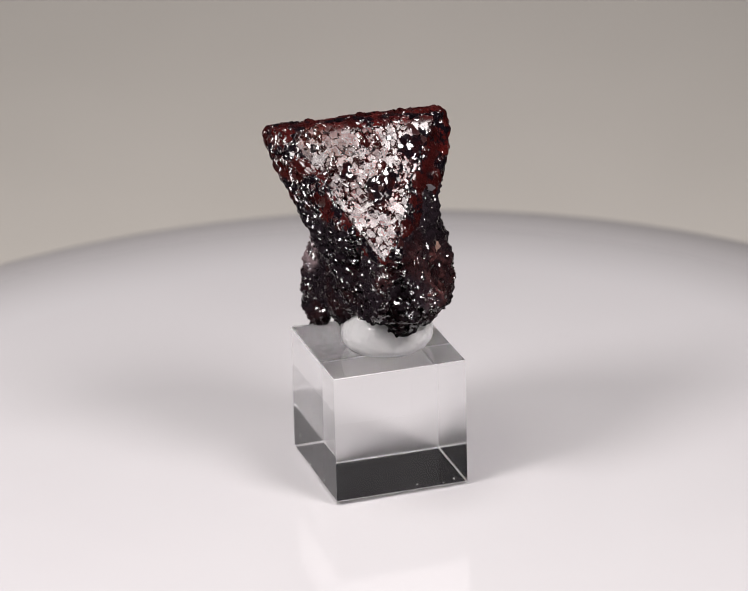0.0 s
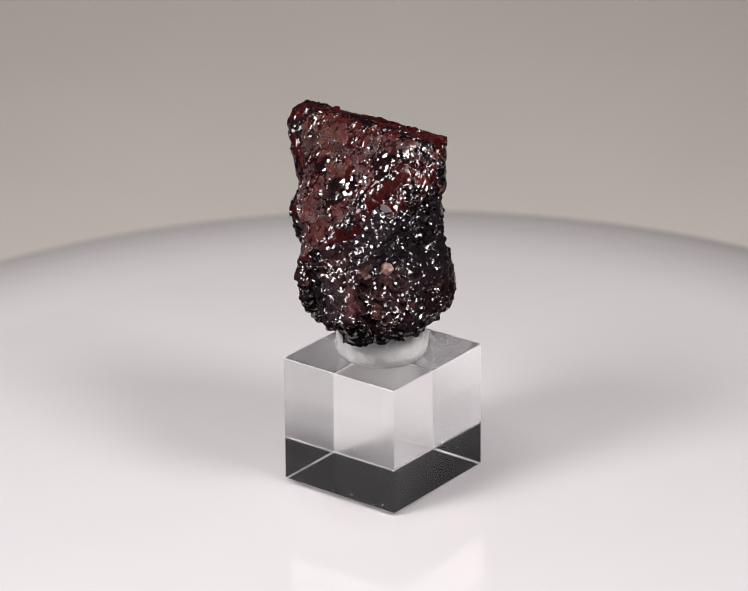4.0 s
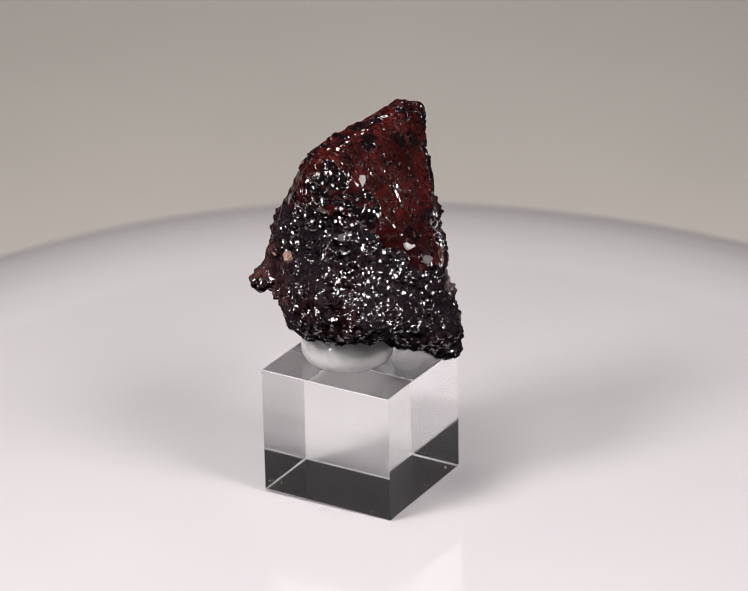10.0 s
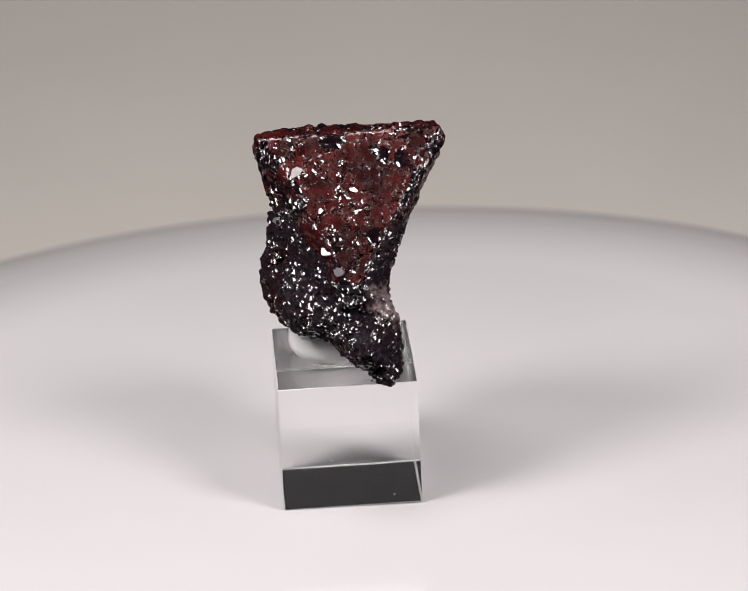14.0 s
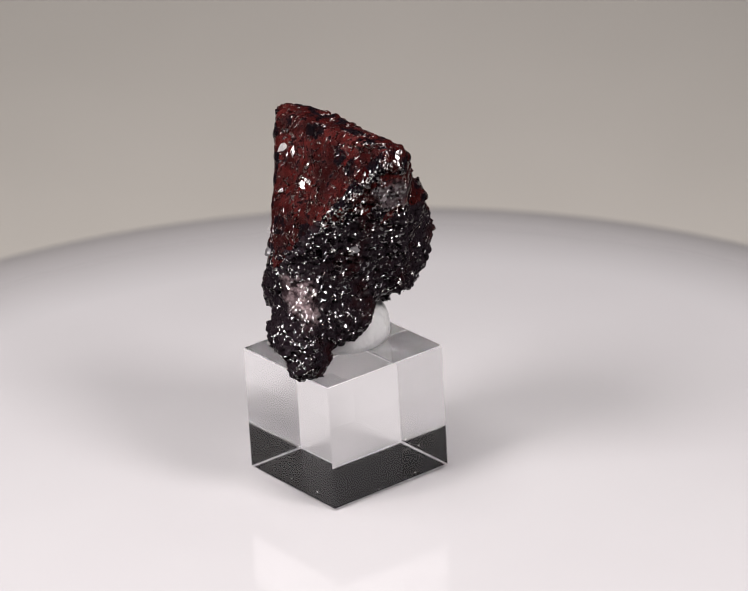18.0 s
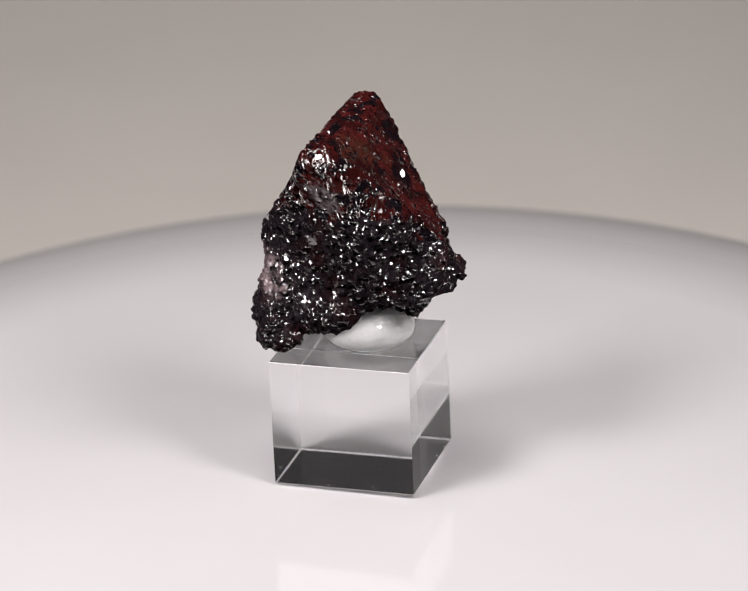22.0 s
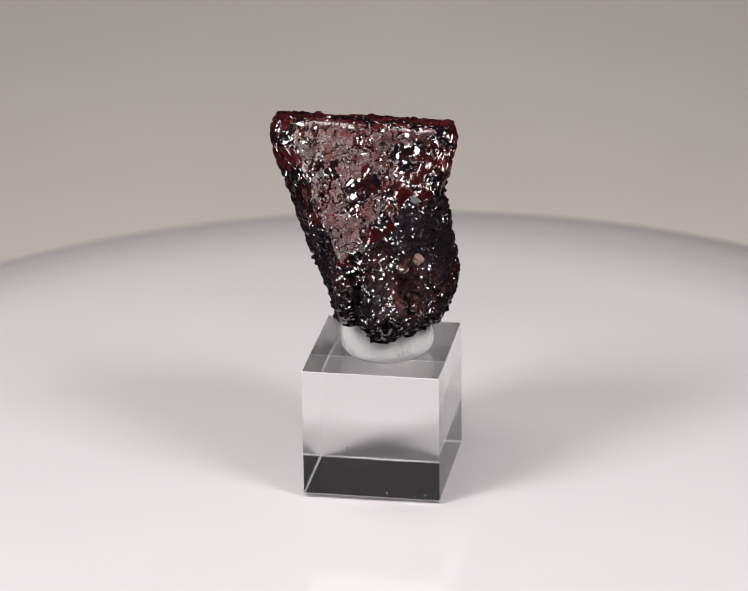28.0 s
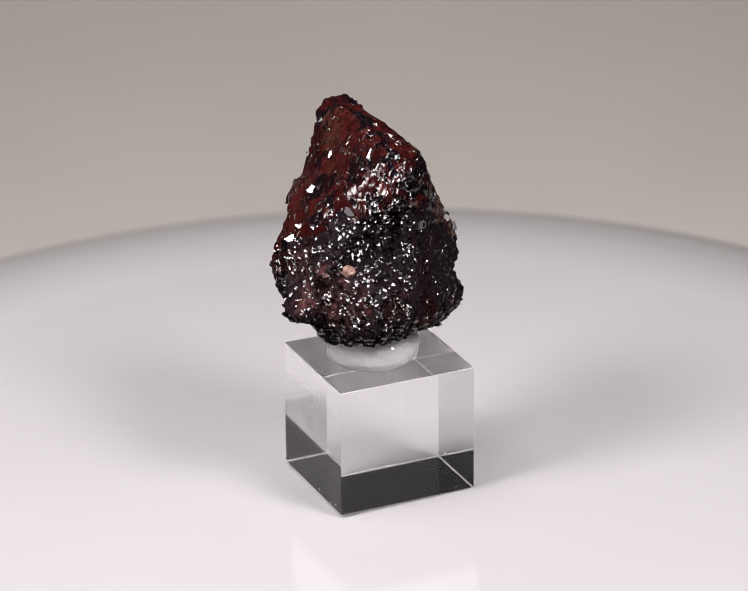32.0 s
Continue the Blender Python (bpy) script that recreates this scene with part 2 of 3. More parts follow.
def drusy(name, brown_all=False):
    """Close-set tiny crystals, nearly black, brown or milky in places."""
    n = Nodes(name)
    fine, fresh = facets(n, 1200, 1.15, 0.60, 0.50, (1, 1, 1), 0.85)
    coarse, shine = facets(n, 820, 1.1, 0.52, 0.5, (1, 1, 1), 0.8)
    big = n.ramp(n.noise(420, 4), 0.59, 0.61)
    normal = blend(n, big, fine, coarse)
    pick = n.ramp(big, 0.0, 1.0, fresh, shine)
    warm = n.mix(n.ramp(n.noise(520, 5), 0.38, 0.66), (0.018, 0.007, 0.007, 1), (0.105, 0.041, 0.040, 1))
    if brown_all:
        col = warm
    else:
        red = n.mix(n.noise(260, 4), (0.010, 0.0035, 0.004, 1), (0.034, 0.009, 0.010, 1))
        col = n.mix(n.ramp(n.noise(130, 5), 0.32, 0.50), red, (0.016, 0.011, 0.0145, 1))
        brown = patches(n, ((8.0, -13.0, 39.5, 5.0, 9.5), (4.0, -16.5, 46.0, 2.0, 5.0), (-4.8, -18.7, 43.2, 1.0, 3.2), (6.2, -13.6, 45.2, 1.5, 3.5)))
        col = n.mix(n.math("MULTIPLY", brown, n.ramp(n.noise(300, 4), 0.36, 0.58, 0.1, 0.65)), col, warm)
        pale = n.mix(n.ramp(n.noise(480, 5), 0.4, 0.62), (0.045, 0.030, 0.034, 1), (0.27, 0.20, 0.21, 1))
        quartz = patches(n, ((-7.4, 14.3, 41.2, 2.0, 4.4), (-8.6, 12.8, 38.0, 1.2, 3.6), (-5.5, 15.5, 43.0, 0.8, 2.2)))
        col = n.mix(n.math("MULTIPLY", quartz, 0.9), col, pale)
        ash = patches(n, ((-16.0, -0.6, 57.5, 2.0, 3.8), (-12.5, 4.0, 38.5, 1.0, 4.0)))
        col = n.mix(n.math("MULTIPLY", ash, n.ramp(n.noise(700, 4), 0.32, 0.6)), col, (0.10, 0.072, 0.082, 1))
    normal = n.bump(n.noise(2200, 2), 0.2, 0.00010, normal)
    rough = n.math("SUBTRACT", 0.30, n.math("MULTIPLY", pick, 0.21))
    return n.set(Base_Color=col, Roughness=rough, IOR=n.math("ADD", 1.12, n.math("MULTIPLY", pick, 0.92)), Normal=normal)


def flake_mineral(name, colour, rough):
    n = Nodes(name)
    dark = tuple(0.6 * c for c in colour[:3]) + (1,)
    return n.set(Base_Color=n.mix(n.noise(1300, 4), dark, colour), Roughness=n.ramp(n.noise(900, 3), 0.3, 0.7, rough, rough + 0.12), IOR=2.1, Normal=n.bump(n.noise(1500, 3), 0.25, 0.00012))


def pale_mineral():
    n = Nodes("pale_pink_grain")
    col = n.mix(n.noise(700, 4), (0.34, 0.18, 0.14, 1), (0.55, 0.36, 0.30, 1))
    return n.set(Base_Color=col, Roughness=0.3, IOR=1.55, Normal=n.bump(n.noise(1600, 3), 0.4, 0.0002))


EDGE = rim_with_painted_shade()
WHITE, TABLE, WOOD = white_gloss(), table_paint(), table_wood()
WALL, FLOOR, CEIL = room_paint("grey_wall_paint", (0.15, 0.153, 0.172, 1)), room_paint("brown_floor", (0.2, 0.16, 0.13, 1)), room_paint("white_ceiling_paint", (0.6, 0.6, 0.6, 1))
ACRYLIC = clear_plastic("clear_acrylic", 1.49, 0.0, (0.998, 0.998, 1.0, 1))
FROSTED = clear_plastic("frosted_acrylic_edge", 1.49, 0.55, (0.97, 0.97, 0.98, 1), 0.3)
GEL = gel()
DUST = room_paint("white_dust", (0.85, 0.85, 0.86, 1))
CRYSTAL, BEVEL, RAGGED, PALE = crystal_mineral(), bevel_mineral(), ragged_mineral(), pale_mineral()
DRUSE, BROWN = drusy("dark_drusy_matrix"), drusy("brown_drusy_lumps", True)
WHITE_FLAKE = flake_mineral("white_cleavage_flake", (0.62, 0.60, 0.60, 1), 0.2)
BRIGHT_FLAKE, GREY_FLAKE = flake_mineral("bright_cleavage_flake", (0.040, 0.012, 0.012, 1), 0.10), flake_mineral("grey_cleavage_flake", (0.16, 0.15, 0.165, 1), 0.34)


# ---- mesh helpers ----
def part(name, bm, material, parent=None, label="", smooth=False):
    data = bpy.data.meshes.new(name)
    bm.to_mesh(data)
    bm.free()
    data.materials.append(material)
    if smooth:
        data.shade_smooth()
    ob = new(name, data)
    ob.parent = parent
    return tagged(ob, label)


def box_bm(x0, x1, y0, y1, z0, z1, bevel=0.0, segments=2):
    bm = bmesh.new()
    bmesh.ops.create_cube(bm, size=1)
    for v in bm.verts:
        v.co = Vector((x0 + (v.co.x + 0.5) * (x1 - x0), y0 + (v.co.y + 0.5) * (y1 - y0), z0 + (v.co.z + 0.5) * (z1 - z0)))
    if bevel:
        bmesh.ops.bevel(bm, geom=bm.edges[:], offset=bevel, segments=segments, affect="EDGES", profile=0.5)
    return bm


def mesh_ob(name, verts, faces, material, parent=None, label="", smooth=False):
    """A mesh from arrays of points and four-sided faces."""
    data = bpy.data.meshes.new(name)
    data.vertices.add(len(verts))
    data.vertices.foreach_set("co", np.ascontiguousarray(verts, np.float32).ravel())
    data.loops.add(4 * len(faces))
    data.loops.foreach_set("vertex_index", np.ascontiguousarray(faces, np.int32).ravel())
    data.polygons.add(len(faces))
    data.polygons.foreach_set("loop_start", np.arange(0, 4 * len(faces), 4, dtype=np.int32))
    data.update(calc_edges=True)
    data.validate()
    data.materials.append(material)
    if smooth:
        data.shade_smooth()
    ob = new(name, data)
    ob.parent = parent
    return tagged(ob, label)


def random_of(i, j, k, seed):
    """Random numbers from 0 to 1 for whole-number places."""
    h = (i.astype(np.int64) * 73856093) ^ (j.astype(np.int64) * 19349663) ^ (k.astype(np.int64) * 83492791) ^ (seed * 2654435)
    h = (h ^ (h >> 13)) * 1274126177 & 0xFFFFFFFF
    h = (h ^ (h >> 16)) * 2246822519 & 0xFFFFFFFF
    return ((h ^ (h >> 15)) & 0xFFFFFF) / 16777216.0


def grains(p, size, seed, squash=(1, 1, 1)):
    """Distance to the nearest of scattered grain centres, in grain sizes, and a random number of that grain."""
    q = p / size * np.array(squash)
    c = np.floor(q)
    best, ident = np.full(len(p), 9.0), np.zeros(len(p))
    for a in (-1, 0, 1):
        for b in (-1, 0, 1):
            for e in (-1, 0, 1):
                i, j, k = c[:, 0] + a, c[:, 1] + b, c[:, 2] + e
                f = np.stack([random_of(i, j, k, seed), random_of(i, j, k, seed + 7), random_of(i, j, k, seed + 13)], -1)
                d = np.sqrt(((np.stack([i, j, k], -1) + f - q) ** 2).sum(-1))
                near = d < best
                best = np.where(near, d, best)
                ident = np.where(near, random_of(i, j, k, seed + 29), ident)
    return best, ident


def swell(p, size, seed):
    """Smooth random swelling from -1 to 1."""
    q = p / size
    c = np.floor(q)
    w = q - c
    w = w * w * (3 - 2 * w)
    out = 0
    for a in (0, 1):
        for b in (0, 1):
            for e in (0, 1):
                k = (w[:, 0] if a else 1 - w[:, 0]) * (w[:, 1] if b else 1 - w[:, 1]) * (w[:, 2] if e else 1 - w[:, 2])
                out = out + k * random_of(c[:, 0] + a, c[:, 1] + b, c[:, 2] + e, seed)
    return 2 * out - 1


def surface(field, low, high, step, reach=0.5):
    """The skin of a solid: field(points) is negative inside. Points and four-sided faces."""
    axes = [np.arange(l, h + step, step) for l, h in zip(low, high)]
    shape = [len(a) for a in axes]
    big = 5
    coarse = [a[::big] + 2 * step for a in axes]
    rough = np.stack(np.meshgrid(*coarse, indexing="ij"), -1)
    f = field(rough.reshape(-1, 3)).reshape(rough.shape[:3])
    for axis in range(3):
        f = np.repeat(f, big, axis)
    f = f[:shape[0], :shape[1], :shape[2]].copy()
    close = np.nonzero(np.abs(f) < 4.5 * step + reach)
    f[close] = field(np.stack([a[c] for a, c in zip(axes, close)], -1))
    s = f < 0
    n = np.array(shape) - 1
    corner = np.array([(a, b, c) for a in (0, 1) for b in (0, 1) for c in (0, 1)])
    tally = np.zeros(n, np.uint8)
    for a, b, c in corner:
        tally += s[a:a + n[0], b:b + n[1], c:c + n[2]]
    cell = np.stack(np.nonzero((tally > 0) & (tally < 8)), -1)
    index = np.full(n, -1)
    index[tuple(cell.T)] = np.arange(len(cell))
    at = cell[:, None] + corner[None]
    value = f[at[..., 0], at[..., 1], at[..., 2]]
    total, count = np.zeros((len(cell), 3)), np.zeros(len(cell))
    for i in range(8):
        for j in range(i + 1, 8):
            if np.abs(corner[i] - corner[j]).sum() != 1:
                continue
            a, b = value[:, i], value[:, j]
            cross = (a < 0) != (b < 0)
            k = np.where(cross, a / np.where(a == b, 1, a - b), 0)
            total += np.where(cross[:, None], corner[i] + k[:, None] * (corner[j] - corner[i]), 0)
            count += cross
    verts = np.array(low) + step * (cell + total / count[:, None])
    faces = []
    for axis in range(3):
        b, c = (axis + 1) % 3, (axis + 2) % 3
        hi, lo = [slice(None)] * 3, [slice(None)] * 3
        lo[axis], hi[axis] = slice(0, -1), slice(1, None)
        at = np.stack(np.nonzero(s[tuple(lo)] != s[tuple(hi)]), -1)
        at = at[np.all((at[:, [b, c]] > 0) & (at[:, [b, c]] < n[[b, c]]), 1)]
        inner = s[tuple(lo)][at[:, 0], at[:, 1], at[:, 2]]
        quad = []
        for db, dc in ((0, 0), (-1, 0), (-1, -1), (0, -1)):
            q = at.copy()
            q[:, b] += db
            q[:, c] += dc
            quad.append(index[q[:, 0], q[:, 1], q[:, 2]])
        quad = np.stack(quad, -1)
        quad[~inner] = quad[~inner][:, ::-1]
        faces.append(quad)
    return verts, np.concatenate(faces)


# ---- the room and the table ----
def room():
    for name, b, mat in (
        ("wall_north", (-1.3, 1.3, 1.10, 1.20, -0.79, 1.70), WALL), ("wall_south", (-1.3, 1.3, -2.1, -2.0, -0.79, 1.70), WALL),
        ("wall_west", (-1.4, -1.3, -2.1, 1.20, -0.79, 1.70), WALL), ("wall_east", (1.3, 1.4, -2.1, 1.20, -0.79, 1.70), WALL),
        ("floor", (-1.4, 1.4, -2.1, 1.20, -0.89, -0.79), FLOOR), ("ceiling", (-1.4, 1.4, -2.1, 1.20, 1.70, 1.80), CEIL)):
        tagged(part(name, box_bm(*b), mat), "plain painted room surface in dim light", kind="structure")


def backdrop():
    """A sheet of paper that lies on the table and curves up behind the turntable."""
    line = [(y, 0.0) for y in (-0.38, -0.2, 0.0, 0.12)]
    line += [(0.16 + 0.80 * math.sin(a), 0.80 - 0.80 * math.cos(a)) for a in (radians(1.25 * i) for i in range(19))]
    bm = bmesh.new()
    rows = []
    for y, z in line:
        rows.append([bm.verts.new((x, y, z - 0.0449)) for x in (-0.55, -0.3, -0.1, 0.1, 0.3, 0.55)])
    for a, c in zip(rows, rows[1:]):
        for i in range(5):
            bm.faces.new((a[i], a[i + 1], c[i + 1], c[i]))
    ob = part("backdrop", bm, TABLE, smooth=True)
    grow = ob.modifiers.new("thickness", "SOLIDIFY")
    grow.thickness, grow.offset = 0.0004, 1.0
    return tagged(ob, "warm light grey paper sheet curving up behind the turntable", kind="structure")


def table():
    root = tagged(new("table"), "brown wooden table under the paper and turntable", "table")
    root.location = (0, 0.05, -0.79)
    part("tabletop", box_bm(-0.75, 0.75, -0.45, 0.45, 0.71, 0.745, 0.004), WOOD, root)
    for x in (-0.68, 0.68):
        for y in (-0.38, 0.38):
            part("leg", box_bm(x - 0.025, x + 0.025, y - 0.025, y + 0.025, 0, 0.71, 0.002), WOOD, root)
    return root


# ---- the turntable ----
RIM = 0.1430


def lift(angle):
    """How far the slightly warped platter rises at its rim, in metres."""
    out = 0.0
    for centre, width, height in ((240, 26, 0.0021), (118, 48, -0.0011), (30, 28, 0.0005), (300, 25, -0.0004)):
        off = (math.degrees(angle) - centre + 180) % 360 - 180
        out += height * math.exp(-(off / width) ** 2)
    return out


def turntable():
    root = tagged(new("turntable"), "round glossy white plastic turntable with a rounded rim", "turntable")
    profile = [(0.0, 0.0), (0.02, 0.0), (0.05, 0.0), (0.08, 0.0), (0.10, 0.0), (0.115, 0.0), (0.122, 0.0)]
    bend, drop = 0.020, 0.009
    profile += [(RIM - bend + bend * math.sin(a), -drop + drop * math.cos(a) - 0.0001) for a in (radians(7.5 * i) for i in range(1, 13))]
    profile += [(RIM - 0.0005, -0.0105), (RIM - 0.003, -0.012), (0.05, -0.012), (0.0, -0.012)]
    n = 192

    def turned(line):
        """The line turned round the axis, rising and sinking a little at the rim."""
        bm = bmesh.new()
        rings = []
        for r, z in line:
            ring = []
            for i in range(n if r > 0 else 1):
                a = 2 * math.pi * i / n
                rise = lift(a) * max(0.0, min(1.0, (r - 0.07) / (RIM - 0.07))) ** 1.5
                ring.append(bm.verts.new((r * math.cos(a), r * math.sin(a), z + rise)))
            rings.append(ring)
        for a, b in zip(rings, rings[1:]):
            for i in range(n):
                j = (i + 1) % n
                if len(a) == 1:
                    bm.faces.new((a[0], b[i], b[j]))
                elif len(b) == 1:
                    bm.faces.new((a[i], b[0], a[j]))
                else:
                    bm.faces.new((a[i], b[i], b[j], a[j]))
        return bm

    edge = 4
    part("platter", turned(profile[:edge + 1]), WHITE, root, "glossy white round platter", True)
    part("rim", turned(profile[edge:]), EDGE, root, "white satin rounded rim with its shade painted in grey", True)
    bm = bmesh.new()
    bmesh.ops.create_cone(bm, cap_ends=True, segments=96, radius1=0.072, radius2=0.066, depth=0.0320)
    bmesh.ops.translate(bm, verts=bm.verts, vec=(0, 0, -0.0279))
    part("pedestal", bm, WHITE, root, "white round foot")
    return root


# ---- the acrylic cube ----
STAND = Matrix.Translation((0.002705, 0.002152, 0.0)) @ (Matrix.Rotation(-0.021365, 4, "X") @ Matrix.Rotation(0.006205, 4, "Y") @ Matrix.Rotation(0.296973, 4, "Z"))


def display_cube():
    bm = box_bm(-0.0125, 0.0125, -0.01323, 0.01323, 0, 0.0242)
    foot = [e for e in bm.edges if all(v.co.z < 0.001 for v in e.verts)]
    bmesh.ops.bevel(bm, geom=foot, offset=0.00020, segments=1, affect="EDGES", profile=0.5, material=1)
    brim = [e for e in bm.edges if all(v.co.z > 0.0241 for v in e.verts)]
    bmesh.ops.bevel(bm, geom=brim, offset=0.00010, segments=1, affect="EDGES", profile=0.5, material=1)
    ob = part("display_cube", bm, ACRYLIC)
    ob.data.materials.append(FROSTED)
    dust_specks(ob)
    return tagged(ob, "clear polished acrylic cube with frosted edges standing on the white turntable", "display stand")


def dust_specks(cube):
    """Tiny pale chips and specks of dust along the lower edges of the cube."""
    rng = random.Random(5)
    for k in range(9):
        side, u, z = k % 4, rng.uniform(-0.0115, 0.0115), rng.choice((0.0004, 0.0006, 0.0011, 0.0019, 0.004))
        x, y = ((u, -0.01325), (0.01252, u), (u, 0.01325), (-0.01252, u))[side]
        bm = bmesh.new()
        bmesh.ops.create_icosphere(bm, subdivisions=2, radius=rng.uniform(0.00007, 0.00016))
        for v in bm.verts:
            v.co = Vector((v.co.x * rng.uniform(0.8, 1.3), v.co.y * rng.uniform(0.8, 1.3), v.co.z)) + Vector((x, y, z))
        part("dust_speck", bm, DUST, cube, "tiny white speck")


def putty():
    """A squashed clear lump between the cube and the stone."""
    def field(p):
        q = p - np.array((1.2, -1.7, 3.0))
        top = 4.9 - 0.18 * q[:, 1]
        r = np.hypot(q[:, 0], q[:, 1]) / (8.5 + 0.3 * swell(p, 5, 3))
        z = q[:, 2] / np.where(q[:, 2] > 0, top, 3.7)
        d = ((np.abs(r) ** 2.5 + np.abs(z) ** 2.5) ** (1 / 2.5) - 1) * 4
        return np.maximum(d, 0.03 - p[:, 2])
    v, f = surface(field, (-9, -12, -0.3), (12, 8, 9.5), 0.35, 2.0)
    ob = mesh_ob("putty", v * 0.001, f, GEL, smooth=True)
    return tagged(ob, "milky clear squashed lump of gel putty on the acrylic cube", "putty")


# ---- the mineral specimen ----
CRYSTAL_FACES = (
    (90.5, 29.4, 11.11),
    (-92.9, 37.4, 13.14),
    (-5.8, -19.1, 10.77),
    (159.9, -26.4, 8.46),
    (-13.3, 21.4, 21.68),
    (194.9, 31.8, 23.05),
    (93.4, -6.1, 15.50),
    (-55.2, 15.5, 14.32),
    (0.1, 89.3, 18.21),
    (-3.6, -92.5, 15.39),
    (42.2, -2.2, 11.77),
    (224.7, -7.5, 11.97),
)
LUMPS = (
    (9.9, -4.2, 40.0, 2.6, 4.9, 7.7),
    (-4.2, -11.9, 43.3, 2.0, 7.0, 8.7),
    (-3.2, 6.4, 33.2, 5.4, 8.9, 6.1),
    (-6.7, -0.2, 52.8, 4.5, 11.0, 9.8),
    (10.9, 0.9, 46.0, 2.0, 1.9, 6.8),
    (9.2, -0.1, 39.4, 4.7, 2.8, 6.0),
    (4.5, 0.9, 37.0, 6.3, 12.0, 6.3),
    (3.9, -6.1, 38.1, 6.9, 7.3, 8.7),
    (-8.2, -10.6, 52.2, 3.1, 2.5, 3.9),
    (-0.1, 0.0, 35.0, 7.7, 2.9, 7.5),
    (-3.6, 15.0, 32.6, 3.2, 3.1, 3.0),
    (-2.8, 5.6, 44.6, 5.6, 10.0, 13.5),
    (1.4, -10.3, 33.0, 2.3, 1.9, 3.4),
    (-6.4, 13.7, 34.1, 3.4, 2.0, 7.2),
    (-7.1, 12.7, 27.1, 1.9, 3.8, 2.6),
    (7.4, 4.2, 39.1, 4.0, 4.2, 6.4),
    (5.3, -17.1, 38.3, 2.2, 2.3, 2.0),
)


def face_distances(p):
    q = p - np.array((-2, 0, 50))
    a = []
    for az, el, d in CRYSTAL_FACES:
        az, el = radians(az), radians(el)
        a.append(q @ np.array((math.cos(az) * math.cos(el), math.sin(az) * math.cos(el), math.sin(el))) - d)
    return np.array(a)


def crystal_field(p):
    a = face_distances(p)
    m = a.max(0)
    return m + 0.4 * np.log(np.exp((a - m) / 0.4).sum(0))


def lumps_field(p):
    b = []
    for x, y, z, rx, ry, rz in LUMPS:
        r = np.array((rx, ry, rz))
        u = (p - np.array((x, y, z))) / r
        k0, k1 = np.sqrt((u * u).sum(-1) + 1e-9), np.sqrt(((u / r) ** 2).sum(-1) + 1e-9)
        b.append(k0 * (k0 - 1) / k1)
    b = np.array(b)
    m = b.min(0)
    return m - 1.2 * np.log(np.exp(-(b - m) / 1.2).sum(0))


# The corners of the two triangular faces, seen along y, and the number of their plane.
TRIANGLES = (((-17.8, 68.8), (12.0, 68.3), (-4.0, 47.2), 1), ((-19.2, 68.6), (12.8, 68.8), (-1.8, 44.4), 0))


def triangle_edge(p, corners):
    """How far outside the triangle, seen along y, a point lies; negative inside."""
    out = np.full(len(p), -99.0)
    c = np.array(corners)
    middle = c.mean(0)
    for a, b in zip(c, np.roll(c, -1, 0)):
        along = (b - a) / np.linalg.norm(b - a)
        n = np.array((along[1], -along[0]))
        n = n if (middle - a) @ n < 0 else -n
        out = np.maximum(out, (p[:, [0, 2]] - a) @ n)
    return out


def smooth_stone(p):
    """The crystal and the lumps grown together, without the fine relief; the two triangular faces are cut flat."""
    b = np.array((crystal_field(p), lumps_field(p)))
    m = b.min(0)
    f = m - 1.2 * np.log(np.exp(-(b - m) / 1.2).sum(0))
    planes = face_distances(p)
    for *corners, which in TRIANGLES:
        e, flat = triangle_edge(p, corners), planes[which]
        f = np.maximum(f, np.minimum(flat, -0.6 * e))
    return f


def stone_field(p):
    f = smooth_stone(p)
    skin = np.nonzero(np.abs(f) < 1.1)[0]
    kind = stone_kind(p[skin])
    for which, detail in ((0, druse_detail), (1, crystal_detail), (2, ragged_detail), (3, bevel_detail)):
        own = skin[kind == which]
        f[own] += detail(p[own])
    return f


def stone_kind(p):
    """1 on the two triangular faces, 3 on the bands beside them, 2 on the upper ends of the crystal, 0 on the druse."""
    x, y, z = p.T
    planes = face_distances(p)
    wave = 1.0 * swell(p, 4.0, 41) + 0.6 * swell(p, 1.7, 43)
    end = z - np.where(x > 0, 56.5, 54.0) + 2.6 * wave > 0
    kind = np.where(end, 2, 0)
    for *corners, which in TRIANGLES:
        e, flat = triangle_edge(p, corners), planes[which]
        lower = (z > (45.0 if which == 0 else 47.0)) & (z < 63.0 + 2.0 * wave)
        band = (e < (np.where(x < -1, 0.3, 3.3) if which == 0 else np.where(x > -4, 2.6, 1.5)) + 1.2 * wave) & (flat > -5.0) & (flat < 1.3) & lower & (np.sign(y) == (1 if which == 0 else -1))
        kind = np.where(band & (kind != 1), 3, kind)
        kind = np.where((e < np.where(z > 57, -0.7 + 0.8 * wave, 0.25 * wave)) & (np.abs(flat) < 1.3), 1, kind)
    return kind


def crystal_detail(p):
    d, r = grains(p, 1.5, 11)
    return 0.16 * (r - 0.5) + 0.12 * (d - 0.5) + 0.16 * swell(p, 3.5, 5) + 0.08 * swell(p, 0.9, 6)


def bevel_detail(p):
    d, r = grains(p, 1.8, 17, (1, 1, 0.8))
    return 0.40 * (d - 0.5) + 0.25 * (r - 0.5) + 0.25 * swell(p, 3.0, 7) + 0.10 * swell(p, 0.8, 8)


